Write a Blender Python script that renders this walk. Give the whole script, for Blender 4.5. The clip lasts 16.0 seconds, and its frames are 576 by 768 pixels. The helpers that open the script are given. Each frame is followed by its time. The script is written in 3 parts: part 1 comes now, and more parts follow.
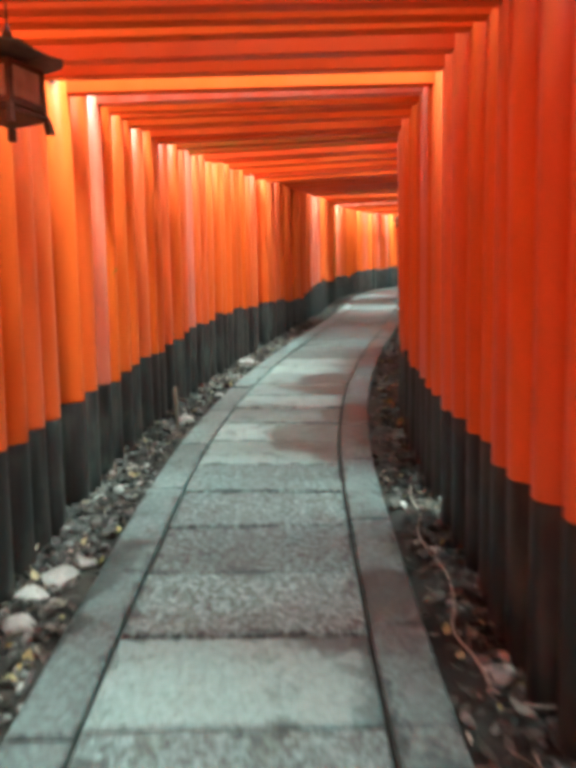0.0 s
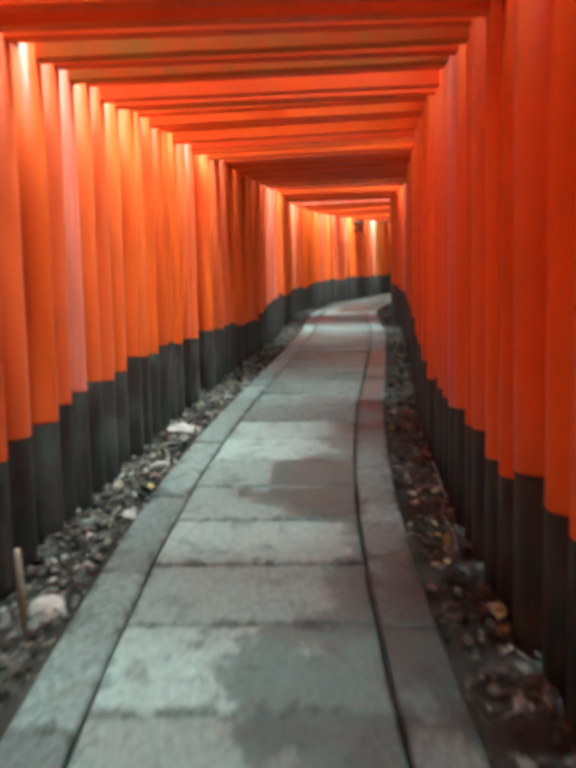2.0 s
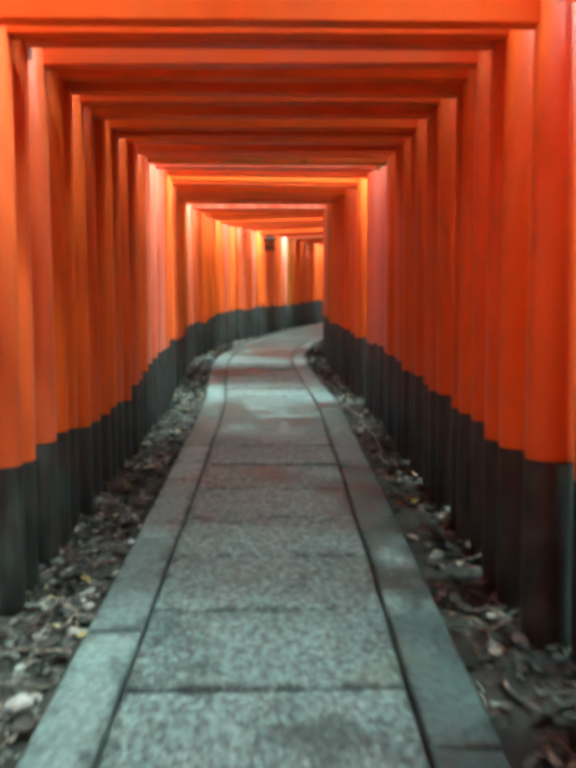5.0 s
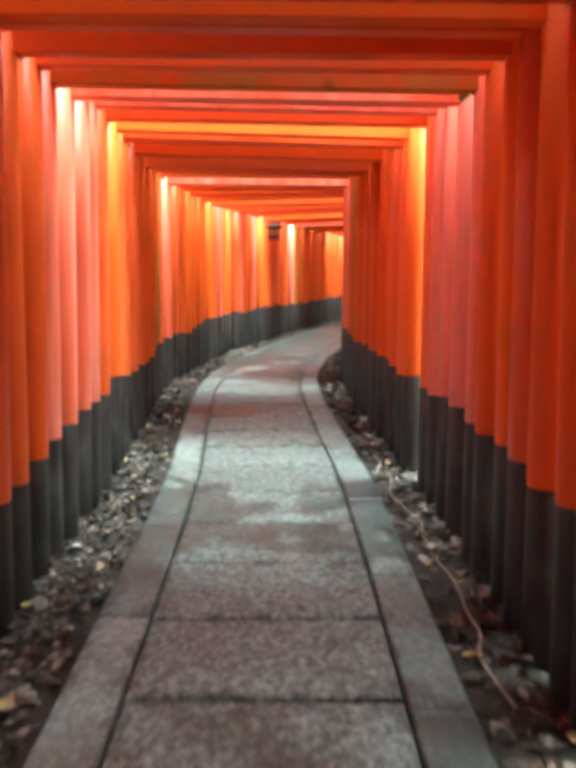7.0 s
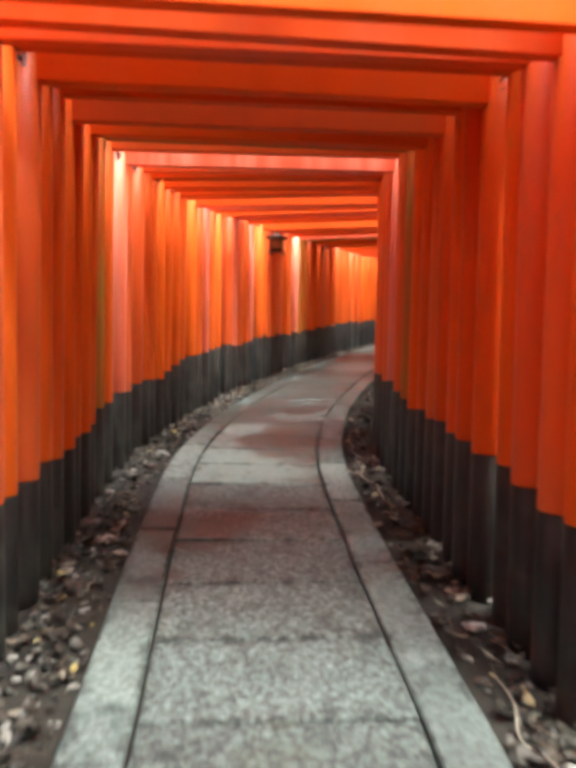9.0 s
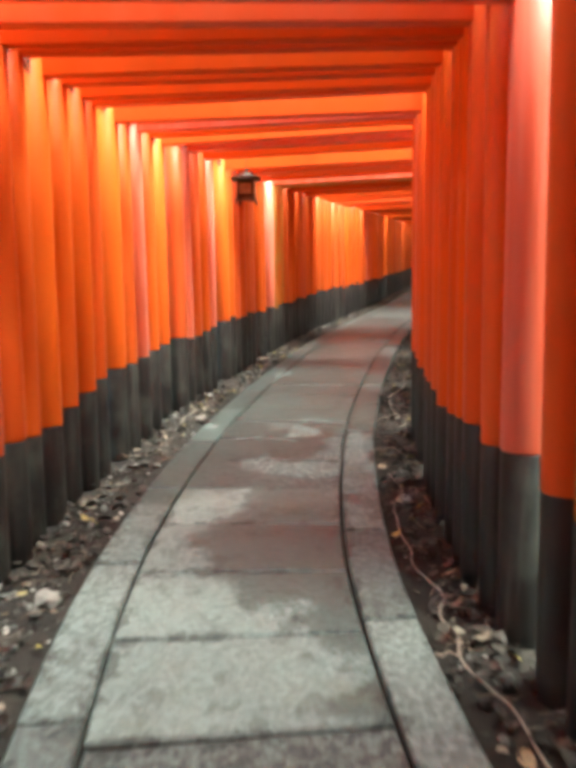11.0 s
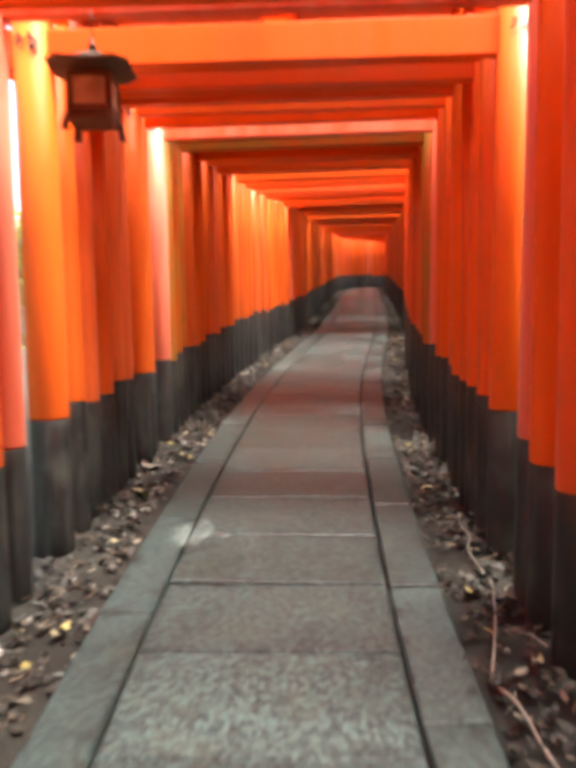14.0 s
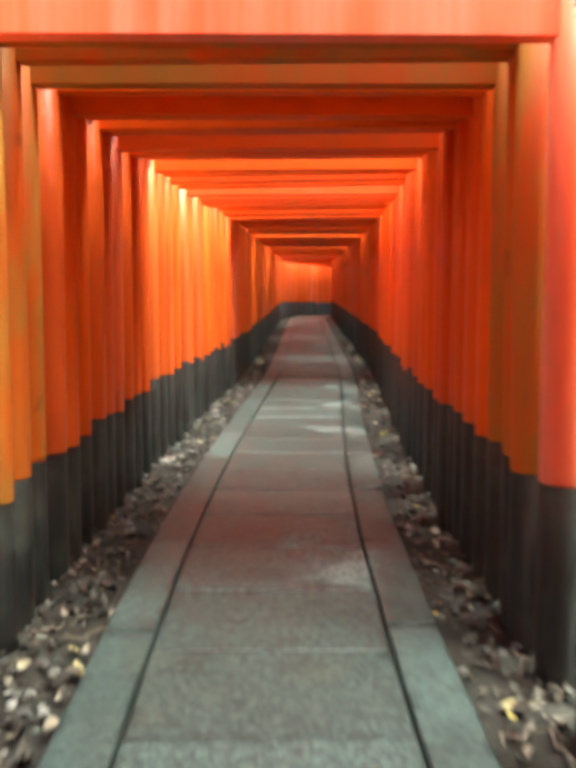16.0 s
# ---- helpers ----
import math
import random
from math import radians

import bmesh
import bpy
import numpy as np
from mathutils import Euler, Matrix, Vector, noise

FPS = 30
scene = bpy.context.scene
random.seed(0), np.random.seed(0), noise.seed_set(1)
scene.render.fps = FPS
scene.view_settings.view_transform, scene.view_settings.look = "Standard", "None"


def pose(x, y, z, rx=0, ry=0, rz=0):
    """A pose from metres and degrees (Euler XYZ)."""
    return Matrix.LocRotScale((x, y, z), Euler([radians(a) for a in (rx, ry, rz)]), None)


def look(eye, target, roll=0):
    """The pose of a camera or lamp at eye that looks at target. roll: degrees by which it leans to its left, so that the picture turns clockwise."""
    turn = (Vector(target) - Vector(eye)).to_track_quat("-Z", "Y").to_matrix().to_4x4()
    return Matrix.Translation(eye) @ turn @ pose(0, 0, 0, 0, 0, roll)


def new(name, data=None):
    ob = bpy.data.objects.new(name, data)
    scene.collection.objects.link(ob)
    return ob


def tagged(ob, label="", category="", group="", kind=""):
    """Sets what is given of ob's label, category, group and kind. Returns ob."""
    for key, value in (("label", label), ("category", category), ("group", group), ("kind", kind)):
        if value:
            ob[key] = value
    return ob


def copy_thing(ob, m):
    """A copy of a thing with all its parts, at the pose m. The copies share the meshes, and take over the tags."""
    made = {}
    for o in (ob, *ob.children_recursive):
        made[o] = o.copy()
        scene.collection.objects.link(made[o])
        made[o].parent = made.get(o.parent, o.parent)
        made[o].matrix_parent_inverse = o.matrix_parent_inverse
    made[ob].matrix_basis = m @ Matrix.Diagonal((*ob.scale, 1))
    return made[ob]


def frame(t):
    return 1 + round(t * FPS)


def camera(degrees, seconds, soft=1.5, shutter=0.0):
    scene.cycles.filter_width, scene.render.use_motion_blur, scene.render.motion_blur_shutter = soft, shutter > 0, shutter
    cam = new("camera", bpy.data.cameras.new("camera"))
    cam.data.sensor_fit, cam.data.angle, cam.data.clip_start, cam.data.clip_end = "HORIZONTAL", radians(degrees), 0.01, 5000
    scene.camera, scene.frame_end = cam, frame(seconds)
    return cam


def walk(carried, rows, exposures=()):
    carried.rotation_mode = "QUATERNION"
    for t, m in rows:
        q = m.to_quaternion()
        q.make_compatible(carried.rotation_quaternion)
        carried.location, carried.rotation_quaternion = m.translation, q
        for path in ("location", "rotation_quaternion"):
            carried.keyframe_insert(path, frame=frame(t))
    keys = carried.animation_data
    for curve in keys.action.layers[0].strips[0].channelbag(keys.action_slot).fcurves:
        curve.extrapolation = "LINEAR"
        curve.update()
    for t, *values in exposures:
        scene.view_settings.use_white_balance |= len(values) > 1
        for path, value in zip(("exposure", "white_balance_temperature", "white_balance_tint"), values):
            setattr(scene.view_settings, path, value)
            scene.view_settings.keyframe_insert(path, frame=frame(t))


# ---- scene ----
cam = camera(45.8, 16.0, soft=6.0, shutter=0.6)
# seconds, place of the eye, yaw, pitch, roll
ROWS = [
    (0.0, 0.000, 0.000, 1.500, -0.08, -4.95, 0.94),
    (0.5, -0.118, 0.744, 1.561, 0.05, -4.34, 1.58),
    (1.0, -0.174, 1.473, 1.636, -4.41, -4.33, 1.50),
    (1.5, -0.151, 2.242, 1.705, -1.90, -5.25, 0.14),
    (2.0, -0.116, 3.094, 1.823, -4.99, -4.42, 1.13),
    (2.5, -0.038, 3.858, 1.908, -3.42, -6.34, 0.45),
    (3.0, -0.008, 4.575, 1.982, -7.64, -7.16, 0.49),
    (3.5, 0.051, 5.320, 2.063, -8.67, -5.65, 1.47),
    (4.0, 0.066, 6.061, 2.174, -11.10, -3.37, -0.39),
    (4.5, 0.087, 6.844, 2.300, -13.42, -1.21, 2.08),
    (5.0, 0.190, 7.572, 2.376, -14.40, -2.85, 0.15),
    (7.5, 1.005, 10.836, 2.896, -13.68, -3.74, -0.61),
    (8.0, 1.150, 11.467, 2.979, -12.22, -0.88, 0.51),
    (8.5, 1.250, 12.175, 3.031, -13.77, -1.46, -1.07),
    (11.0, 1.933, 15.854, 3.475, -17.41, -5.70, 0.73),
    (11.5, 2.175, 16.603, 3.532, -14.11, -7.99, -0.08),
    (12.0, 2.368, 17.337, 3.589, -15.12, -8.40, -0.62),
    (12.5, 2.528, 18.013, 3.666, -14.70, -8.38, 1.22),
    (13.0, 2.660, 18.714, 3.751, -20.35, -5.16, 0.40),
    (13.5, 2.897, 19.399, 3.829, -23.41, -3.50, 2.20),
    (14.0, 3.180, 20.141, 3.898, -26.16, -5.11, 0.69),
    (14.5, 3.450, 20.855, 3.987, -30.14, -7.96, 0.49),
    (15.0, 3.721, 21.509, 4.068, -27.98, -5.08, 0.78),
    (15.5, 4.067, 22.171, 4.161, -33.48, -5.06, 0.78),
    (16.0, 4.423, 22.852, 4.246, -31.57, -3.25, 0.01),
]
EXPOSURE = 2.9
KELVIN, TINT = 5500, -17
walk(cam, [(t, pose(x, y, z, 90 + pitch, roll, yaw)) for t, x, y, z, yaw, pitch, roll in ROWS],
     exposures=[(0.0, EXPOSURE - 0.05, KELVIN - 100, TINT - 3), (1.0, EXPOSURE - 0.22, KELVIN - 50, TINT + 2), (1.5, EXPOSURE - 0.28, KELVIN, TINT + 2), (2.5, EXPOSURE - 0.22, KELVIN - 50, TINT - 1), (4.0, EXPOSURE - 0.05, KELVIN, TINT - 3), (5.0, EXPOSURE - 0.25, KELVIN - 300, TINT - 9),
                (7.0, EXPOSURE + 0.1, 5900, -4), (8.0, EXPOSURE - 0.1, 6250, 4), (8.7, EXPOSURE - 0.5, 6550, 7), (11.0, EXPOSURE - 0.15, 6650, 2), (12.0, EXPOSURE - 0.35, 6450, 2),
                (13.5, EXPOSURE - 0.2, 6850, 11), (15.0, EXPOSURE - 0.25, 7200, 14), (16.0, EXPOSURE - 0.05, 6600, -4)])

# ---- light: thin overcast sky, high veiled sun ----
SUN_TO = Vector((0.28, -0.22, 1.0)).normalized()
world = bpy.data.worlds.new("sky")
scene.world = world
world.use_nodes = True
_n = world.node_tree.nodes
_bg = _n["Background"]
_sky = _n.new("ShaderNodeTexSky")
_sky.sky_type = "NISHITA"
_sky.sun_disc = False
_sky.sun_elevation = math.asin(SUN_TO.z)
_sky.sun_rotation = math.atan2(SUN_TO.x, SUN_TO.y)
_sky.dust_density = 4.0
world.node_tree.links.new(_sky.outputs["Color"], _bg.inputs["Color"])
_bg.inputs["Strength"].default_value = 0.15
_sun = bpy.data.lights.new("sun", "SUN")
_sun.energy, _sun.angle, _sun.color = 5.0, radians(38), (1.0, 0.97, 0.93)
new("sun", _sun).matrix_world = look(SUN_TO * 60, (0, 0, 0))

# ---- the way: distance along it, x, y, height of the paving ----
WAY = np.array([
    (0.00, -0.200, -3.000, -0.483),
    (1.99, -0.196, -1.009, -0.211),
    (4.01, -0.193, 1.007, 0.061),
    (6.00, -0.187, 2.998, 0.325),
    (7.99, -0.124, 4.990, 0.585),
    (10.00, 0.103, 6.981, 0.840),
    (11.99, 0.479, 8.942, 1.088),
    (14.01, 0.947, 10.902, 1.332),
    (16.00, 1.406, 12.837, 1.568),
    (18.00, 1.845, 14.787, 1.803),
    (20.01, 2.188, 16.768, 2.037),
    (22.01, 2.600, 18.729, 2.264),
    (24.01, 3.303, 20.598, 2.478),
    (26.01, 4.188, 22.388, 2.678),
    (28.01, 5.161, 24.134, 2.872),
    (30.01, 6.189, 25.859, 3.063),
    (31.99, 7.265, 27.511, 3.246),
    (34.00, 8.417, 29.162, 3.428),
    (36.00, 9.585, 30.789, 3.609),
    (38.02, 10.744, 32.440, 3.791),
    (40.02, 11.844, 34.111, 3.976),
    (42.02, 12.934, 35.788, 4.162),
    (44.02, 14.024, 37.465, 4.348),
    (46.02, 15.113, 39.142, 4.533),
    (48.02, 16.202, 40.820, 4.719),
    (50.02, 17.291, 42.497, 4.905),
    (52.02, 18.380, 44.174, 5.090),
    (54.02, 19.470, 45.850, 5.276),
    (56.02, 20.580, 47.514, 5.450),
    (58.02, 21.950, 48.970, 5.610),
    (60.02, 23.680, 49.960, 5.720),
    (62.02, 25.610, 50.500, 5.780),
    (64.02, 27.560, 50.930, 5.828),
])


def spline(column, s):
    """Smooth curve through the nodes of the way (cubic Hermite)."""
    k, v = WAY[:, 0], WAY[:, column]
    m = np.gradient(v, k)
    s = np.asarray(s, dtype=float)
    i = np.clip(np.searchsorted(k, s) - 1, 0, len(k) - 2)
    d = k[i + 1] - k[i]
    u = (s - k[i]) / d
    a, b = u * u * (3 - 2 * u), 1 - u
    inside = v[i] * (1 - a) + v[i + 1] * a + d * u * b * (b * m[i] - u * m[i + 1])
    return np.where(s < k[0], v[0] + (s - k[0]) * m[0], np.where(s > k[-1], v[-1] + (s - k[-1]) * m[-1], inside))


def heading(s):
    """Unit tangent of the way at s."""
    t = Vector((float(spline(1, s + 0.2) - spline(1, s - 0.2)), float(spline(2, s + 0.2) - spline(2, s - 0.2)), 0))
    return t.normalized()


def spot(s, lat, up=0.0):
    """The place s along the way, lat to its right, up above the paving."""
    t = heading(s)
    return Vector((float(spline(1, s)) + lat * t.y, float(spline(2, s)) - lat * t.x, float(spline(3, s)) + up))


def spots(s, lat, up):
    """The same for arrays."""
    tx, ty = spline(1, s + 0.2) - spline(1, s - 0.2), spline(2, s + 0.2) - spline(2, s - 0.2)
    n = np.hypot(tx, ty)
    return np.stack([spline(1, s) + lat * ty / n, spline(2, s) - lat * tx / n, spline(3, s) + up], axis=-1)


def yaw_at(s):
    t = heading(s)
    return math.degrees(math.atan2(-t.x, t.y))

# ---- materials ----
def material(name, rough=0.6, metal=0.0, spec=0.5):
    m = bpy.data.materials.new(name)
    m.use_nodes = True
    b = m.node_tree.nodes["Principled BSDF"]
    b.inputs["Roughness"].default_value = rough
    b.inputs["Metallic"].default_value = metal
    b.inputs["Specular IOR Level"].default_value = spec
    return m, m.node_tree, b


def node(tree, kind, **values):
    n = tree.nodes.new(kind)
    for key, value in values.items():
        n.inputs[key].default_value = value
    return n


def coords(tree, stretch=(1, 1, 1), own=True):
    """Object or world coordinates, stretched."""
    m = tree.nodes.new("ShaderNodeMapping")
    m.inputs["Scale"].default_value = stretch
    if own:
        c = tree.nodes.new("ShaderNodeTexCoord")
        tree.links.new(c.outputs["Object"], m.inputs["Vector"])
        info = tree.nodes.new("ShaderNodeObjectInfo")
        far = node(tree, "ShaderNodeMath")
        far.operation = "MULTIPLY"
        far.inputs[1].default_value = 37.0
        tree.links.new(info.outputs["Random"], far.inputs[0])
        tree.links.new(far.outputs[0], m.inputs["Location"])
    else:
        c = tree.nodes.new("ShaderNodeNewGeometry")
        tree.links.new(c.outputs["Position"], m.inputs["Vector"])
    return m.outputs["Vector"]


def noise_tex(tree, vector, scale, detail=4.0, rough=0.6):
    n = node(tree, "ShaderNodeTexNoise", Scale=scale, Detail=detail, Roughness=rough)
    tree.links.new(vector, n.inputs["Vector"])
    return n.outputs["Fac"]


def ramp(tree, fac, stops):
    r = tree.nodes.new("ShaderNodeValToRGB")
    e = r.color_ramp.elements
    while len(e) < len(stops):
        e.new(0.5)
    for el, (at, c) in zip(e, stops):
        el.position, el.color = at, (*c, 1.0) if len(c) == 3 else c
    tree.links.new(fac, r.inputs["Fac"])
    return r.outputs["Color"]


def grey(v):
    return (v, v, v)


def mix(tree, fac, a, b, blend="MIX"):
    m = tree.nodes.new("ShaderNodeMix")
    m.data_type, m.blend_type = "RGBA", blend
    for value, socket in ((fac, m.inputs["Factor"]), (a, m.inputs["A"]), (b, m.inputs["B"])):
        if isinstance(value, (int, float)):
            socket.default_value = value
        elif isinstance(value, tuple):
            socket.default_value = (*value, 1.0)
        else:
            tree.links.new(value, socket)
    return m.outputs["Result"]


def bump(tree, shader, height, strength, distance):
    b = node(tree, "ShaderNodeBump", Strength=strength, Distance=distance)
    tree.links.new(height, b.inputs["Height"])
    tree.links.new(b.outputs["Normal"], shader.inputs["Normal"])


def vermilion(name, fade, chalk, gloss, pale):
    """Vermilion paint on round timber: each piece its own age; faded streaks, fine cracks along the grain, chalky bloom."""
    m, t, b = material(name, 0.38, 0.0, 0.28)
    b.inputs["Sheen Weight"].default_value = chalk
    b.inputs["Sheen Roughness"].default_value = 0.45
    b.inputs["Sheen Tint"].default_value = (1.0, 0.78, 0.74, 1.0)
    info = t.nodes.new("ShaderNodeObjectInfo")
    tone = ramp(t, info.outputs["Random"], [(at, (red, green * (0.99 - 0.3 * fade), 1.6 * blue)) for at, red, green, blue in ((0.0, 0.66, 0.102, 0.009), (0.30, 0.74, 0.130, 0.010), (0.62, 0.80, 0.148, 0.010), (0.86, 0.83, 0.162, 0.010), (1.0, 0.70, 0.140, 0.022))])
    streak = noise_tex(t, coords(t, (9, 9, 0.5)), 1.0, 4.0, 0.55)
    faded = mix(t, ramp(t, streak, [(0.40, grey(fade * 0.3)), (0.72, grey(fade))]), tone, pale)
    cloud = noise_tex(t, coords(t, (2.0, 2.0, 1.1)), 1.0, 3.0)
    dull = mix(t, ramp(t, cloud, [(0.52, grey(0.0)), (0.80, grey(0.30))]), faded, (0.36, 0.050, 0.015))
    fleck = noise_tex(t, coords(t, (60, 60, 9)), 1.0, 2.0)
    worn = mix(t, ramp(t, fleck, [(0.70, grey(0.0)), (0.78, grey(0.35))]), dull, (0.20, 0.06, 0.03))
    t.links.new(worn, b.inputs["Base Color"])
    t.links.new(ramp(t, streak, [(0.3, grey(0.30)), (0.8, grey(0.55))]), b.inputs["Roughness"])
    # some pieces keep a glossier coat than others
    turn = node(t, "ShaderNodeMath")
    turn.operation = "MULTIPLY"
    turn.inputs[1].default_value = 7.31
    t.links.new(info.outputs["Random"], turn.inputs[0])
    frac = node(t, "ShaderNodeMath")
    frac.operation = "FRACT"
    t.links.new(turn.outputs[0], frac.inputs[0])
    t.links.new(ramp(t, frac.outputs[0], [(0.0, grey(gloss * 0.3)), (0.6, grey(gloss * 0.6)), (1.0, grey(gloss * 1.6))]), b.inputs["Specular IOR Level"])
    bump(t, b, noise_tex(t, coords(t, (45, 45, 1.6)), 1.0, 3.0), 0.25, 0.004)
    return m


def mossy_vermilion():
    """The same paint gone brown and olive with algae in long patches."""
    m, t, b = material("mossy_vermilion_paint", 0.6, 0.0, 0.2)
    streak = noise_tex(t, coords(t, (7, 7, 0.7)), 1.0, 5.0, 0.65)
    patch = noise_tex(t, coords(t, (3, 3, 1.4)), 1.0, 4.0, 0.6)
    c = ramp(t, streak, [(0.36, (0.60, 0.10, 0.008)), (0.52, (0.50, 0.135, 0.018)), (0.70, (0.36, 0.16, 0.035))])
    c = mix(t, ramp(t, patch, [(0.44, grey(0.0)), (0.62, grey(0.75))]), c, (0.34, 0.20, 0.035))
    knots = noise_tex(t, coords(t, (5, 5, 4)), 1.0, 2.0)
    c = mix(t, ramp(t, knots, [(0.68, grey(0.0)), (0.76, grey(0.6))]), c, (0.16, 0.06, 0.02))
    t.links.new(c, b.inputs["Base Color"])
    bump(t, b, noise_tex(t, coords(t, (45, 45, 1.6)), 1.0, 3.0), 0.3, 0.004)
    return m


def black_paint():
    """Black foot paint, dusty and greened by rain splash."""
    m, t, b = material("black_foot_paint", 0.45)
    streak = noise_tex(t, coords(t, (16, 16, 1.2)), 1.0, 5.0, 0.65)
    cloud = noise_tex(t, coords(t, (4, 4, 4)), 1.0, 4.0)
    base = ramp(t, streak, [(0.34, (0.008, 0.0078, 0.0074)), (0.55, (0.017, 0.017, 0.016)), (0.78, (0.072, 0.078, 0.069))])
    c = mix(t, ramp(t, cloud, [(0.50, grey(0.0)), (0.75, grey(0.6))]), base, (0.075, 0.088, 0.072))
    t.links.new(c, b.inputs["Base Color"])
    t.links.new(ramp(t, cloud, [(0.3, grey(0.34)), (0.7, grey(0.62))]), b.inputs["Roughness"])
    bump(t, b, noise_tex(t, coords(t, (50, 50, 4)), 1.0, 3.0), 0.3, 0.004)
    return m


def paving(name, coarse, width, damp_shade=0.0, lean=0.0, pale=1.0):
    """Weathered stone slabs: coarse grain, pale dry faces, dark damp blotches with crisp ragged edges."""
    m, t, b = material(name, 0.7)
    w = coords(t, (1, 1, 1), own=False)
    info = t.nodes.new("ShaderNodeObjectInfo")
    slab = ramp(t, info.outputs["Random"], [(0.0, tuple(pale * v for v in (0.098, 0.134, 0.127))), (0.5, tuple(pale * v for v in (0.127, 0.173, 0.164))), (1.0, tuple(pale * v for v in (0.172, 0.231, 0.218)))])
    grain = noise_tex(t, w, 38.0, 4.0, 0.75)
    fine = noise_tex(t, w, 190.0, 2.0, 0.6)
    c = mix(t, 0.75 * coarse, slab, ramp(t, grain, [(0.34, grey(0.35)), (0.50, grey(0.95)), (0.64, grey(1.5))]), "MULTIPLY")
    c = mix(t, 0.6, c, ramp(t, fine, [(0.30, grey(0.45)), (0.6, grey(1.15))]), "MULTIPLY")
    mottle = noise_tex(t, w, 32.0, 3.0, 0.60)
    c = mix(t, 0.8 * coarse, c, ramp(t, mottle, [(0.38, grey(0.40)), (0.47, grey(0.75)), (0.54, grey(1.30)), (0.66, grey(1.75))]), "MULTIPLY")
    wide = noise_tex(t, w, 0.9, 8.0, 0.68)
    # along the climb, the floor's light and shade go into how far damp spreads
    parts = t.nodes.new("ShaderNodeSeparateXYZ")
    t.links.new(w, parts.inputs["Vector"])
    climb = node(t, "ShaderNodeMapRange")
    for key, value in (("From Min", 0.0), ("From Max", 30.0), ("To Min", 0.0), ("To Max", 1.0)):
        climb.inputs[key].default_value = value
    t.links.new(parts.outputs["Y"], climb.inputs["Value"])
    floor_shade = ramp(t, climb.outputs["Result"], [(at / 30.0, grey(0.5 + 5.0 * v)) for at, v in ((9.5, -0.06), (12.3, -0.02), (15.2, 0.0), (16.4, -0.08), (19.2, -0.06), (20.6, 0.10), (23.0, 0.14))])
    blotch_level = t.nodes.new("ShaderNodeMath")
    blotch_level.operation = "MULTIPLY_ADD"
    t.links.new(floor_shade, blotch_level.inputs[0])
    blotch_level.inputs[1].default_value = 0.2
    t.links.new(wide, blotch_level.inputs[2])
    # towards the right: damp, with that side's shade put into the colour
    across = t.nodes.new("ShaderNodeSeparateXYZ")
    t.links.new(t.nodes.new("ShaderNodeUVMap").outputs["UV"], across.inputs["Vector"])
    side_shade = node(t, "ShaderNodeMapRange")
    for key, value in (("From Min", 0.0), ("From Max", 1.0), ("To Min", damp_shade - lean), ("To Max", damp_shade + lean)):
        side_shade.inputs[key].default_value = value
    t.links.new(across.outputs["Y"], side_shade.inputs["Value"])
    dark_level = t.nodes.new("ShaderNodeMath")
    t.links.new(blotch_level.outputs[0], dark_level.inputs[0])
    t.links.new(side_shade.outputs["Result"], dark_level.inputs[1])
    # damp blotches, with the shade from both steps above mixed into the colour
    damp = ramp(t, dark_level.outputs[0], [(0.605, grey(0.0)), (0.635, grey(1.0))])
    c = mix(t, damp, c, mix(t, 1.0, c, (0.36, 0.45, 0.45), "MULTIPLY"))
    mould = noise_tex(t, w, 5.0, 9.0, 0.72)
    c = mix(t, ramp(t, mould, [(0.55, grey(0.0)), (0.60, grey(0.62))]), c, mix(t, 1.0, c, (0.42, 0.43, 0.42), "MULTIPLY"))
    # ragged black mould creeping in from the joints
    uv = t.nodes.new("ShaderNodeUVMap")
    part_uv = t.nodes.new("ShaderNodeSeparateXYZ")
    t.links.new(uv.outputs["UV"], part_uv.inputs["Vector"])

    def calc(op, a, b2):
        n = t.nodes.new("ShaderNodeMath")
        n.operation = op
        for k, value in enumerate((a, b2)):
            if isinstance(value, (int, float)):
                n.inputs[k].default_value = value
            else:
                t.links.new(value, n.inputs[k])
        return n.outputs[0]

    side = calc("MULTIPLY", calc("SUBTRACT", 0.5, calc("ABSOLUTE", calc("SUBTRACT", part_uv.outputs["Y"], 0.5), 0.0)), width)
    near = calc("MINIMUM", part_uv.outputs["X"], side)
    creep = noise_tex(t, w, 7.0, 8.0, 0.72)
    edge = calc("ADD", near, calc("MULTIPLY", calc("SUBTRACT", creep, 0.46), 0.5))
    c = mix(t, ramp(t, edge, [(0.0, grey(0.80)), (0.022, grey(0.0))]), c, mix(t, 1.0, c, (0.30, 0.33, 0.32), "MULTIPLY"))
    moss = noise_tex(t, w, 3.1, 5.0, 0.65)
    c = mix(t, ramp(t, moss, [(0.58, grey(0.0)), (0.74, grey(0.35))]), c, (0.10, 0.115, 0.075))
    t.links.new(c, b.inputs["Base Color"])
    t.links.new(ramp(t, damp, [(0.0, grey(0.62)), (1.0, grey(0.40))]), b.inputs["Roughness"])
    h = mix(t, 0.45, mix(t, 0.5, grain, fine), mottle)
    bump(t, b, h, 0.5 + 0.35 * coarse, 0.012)
    return m


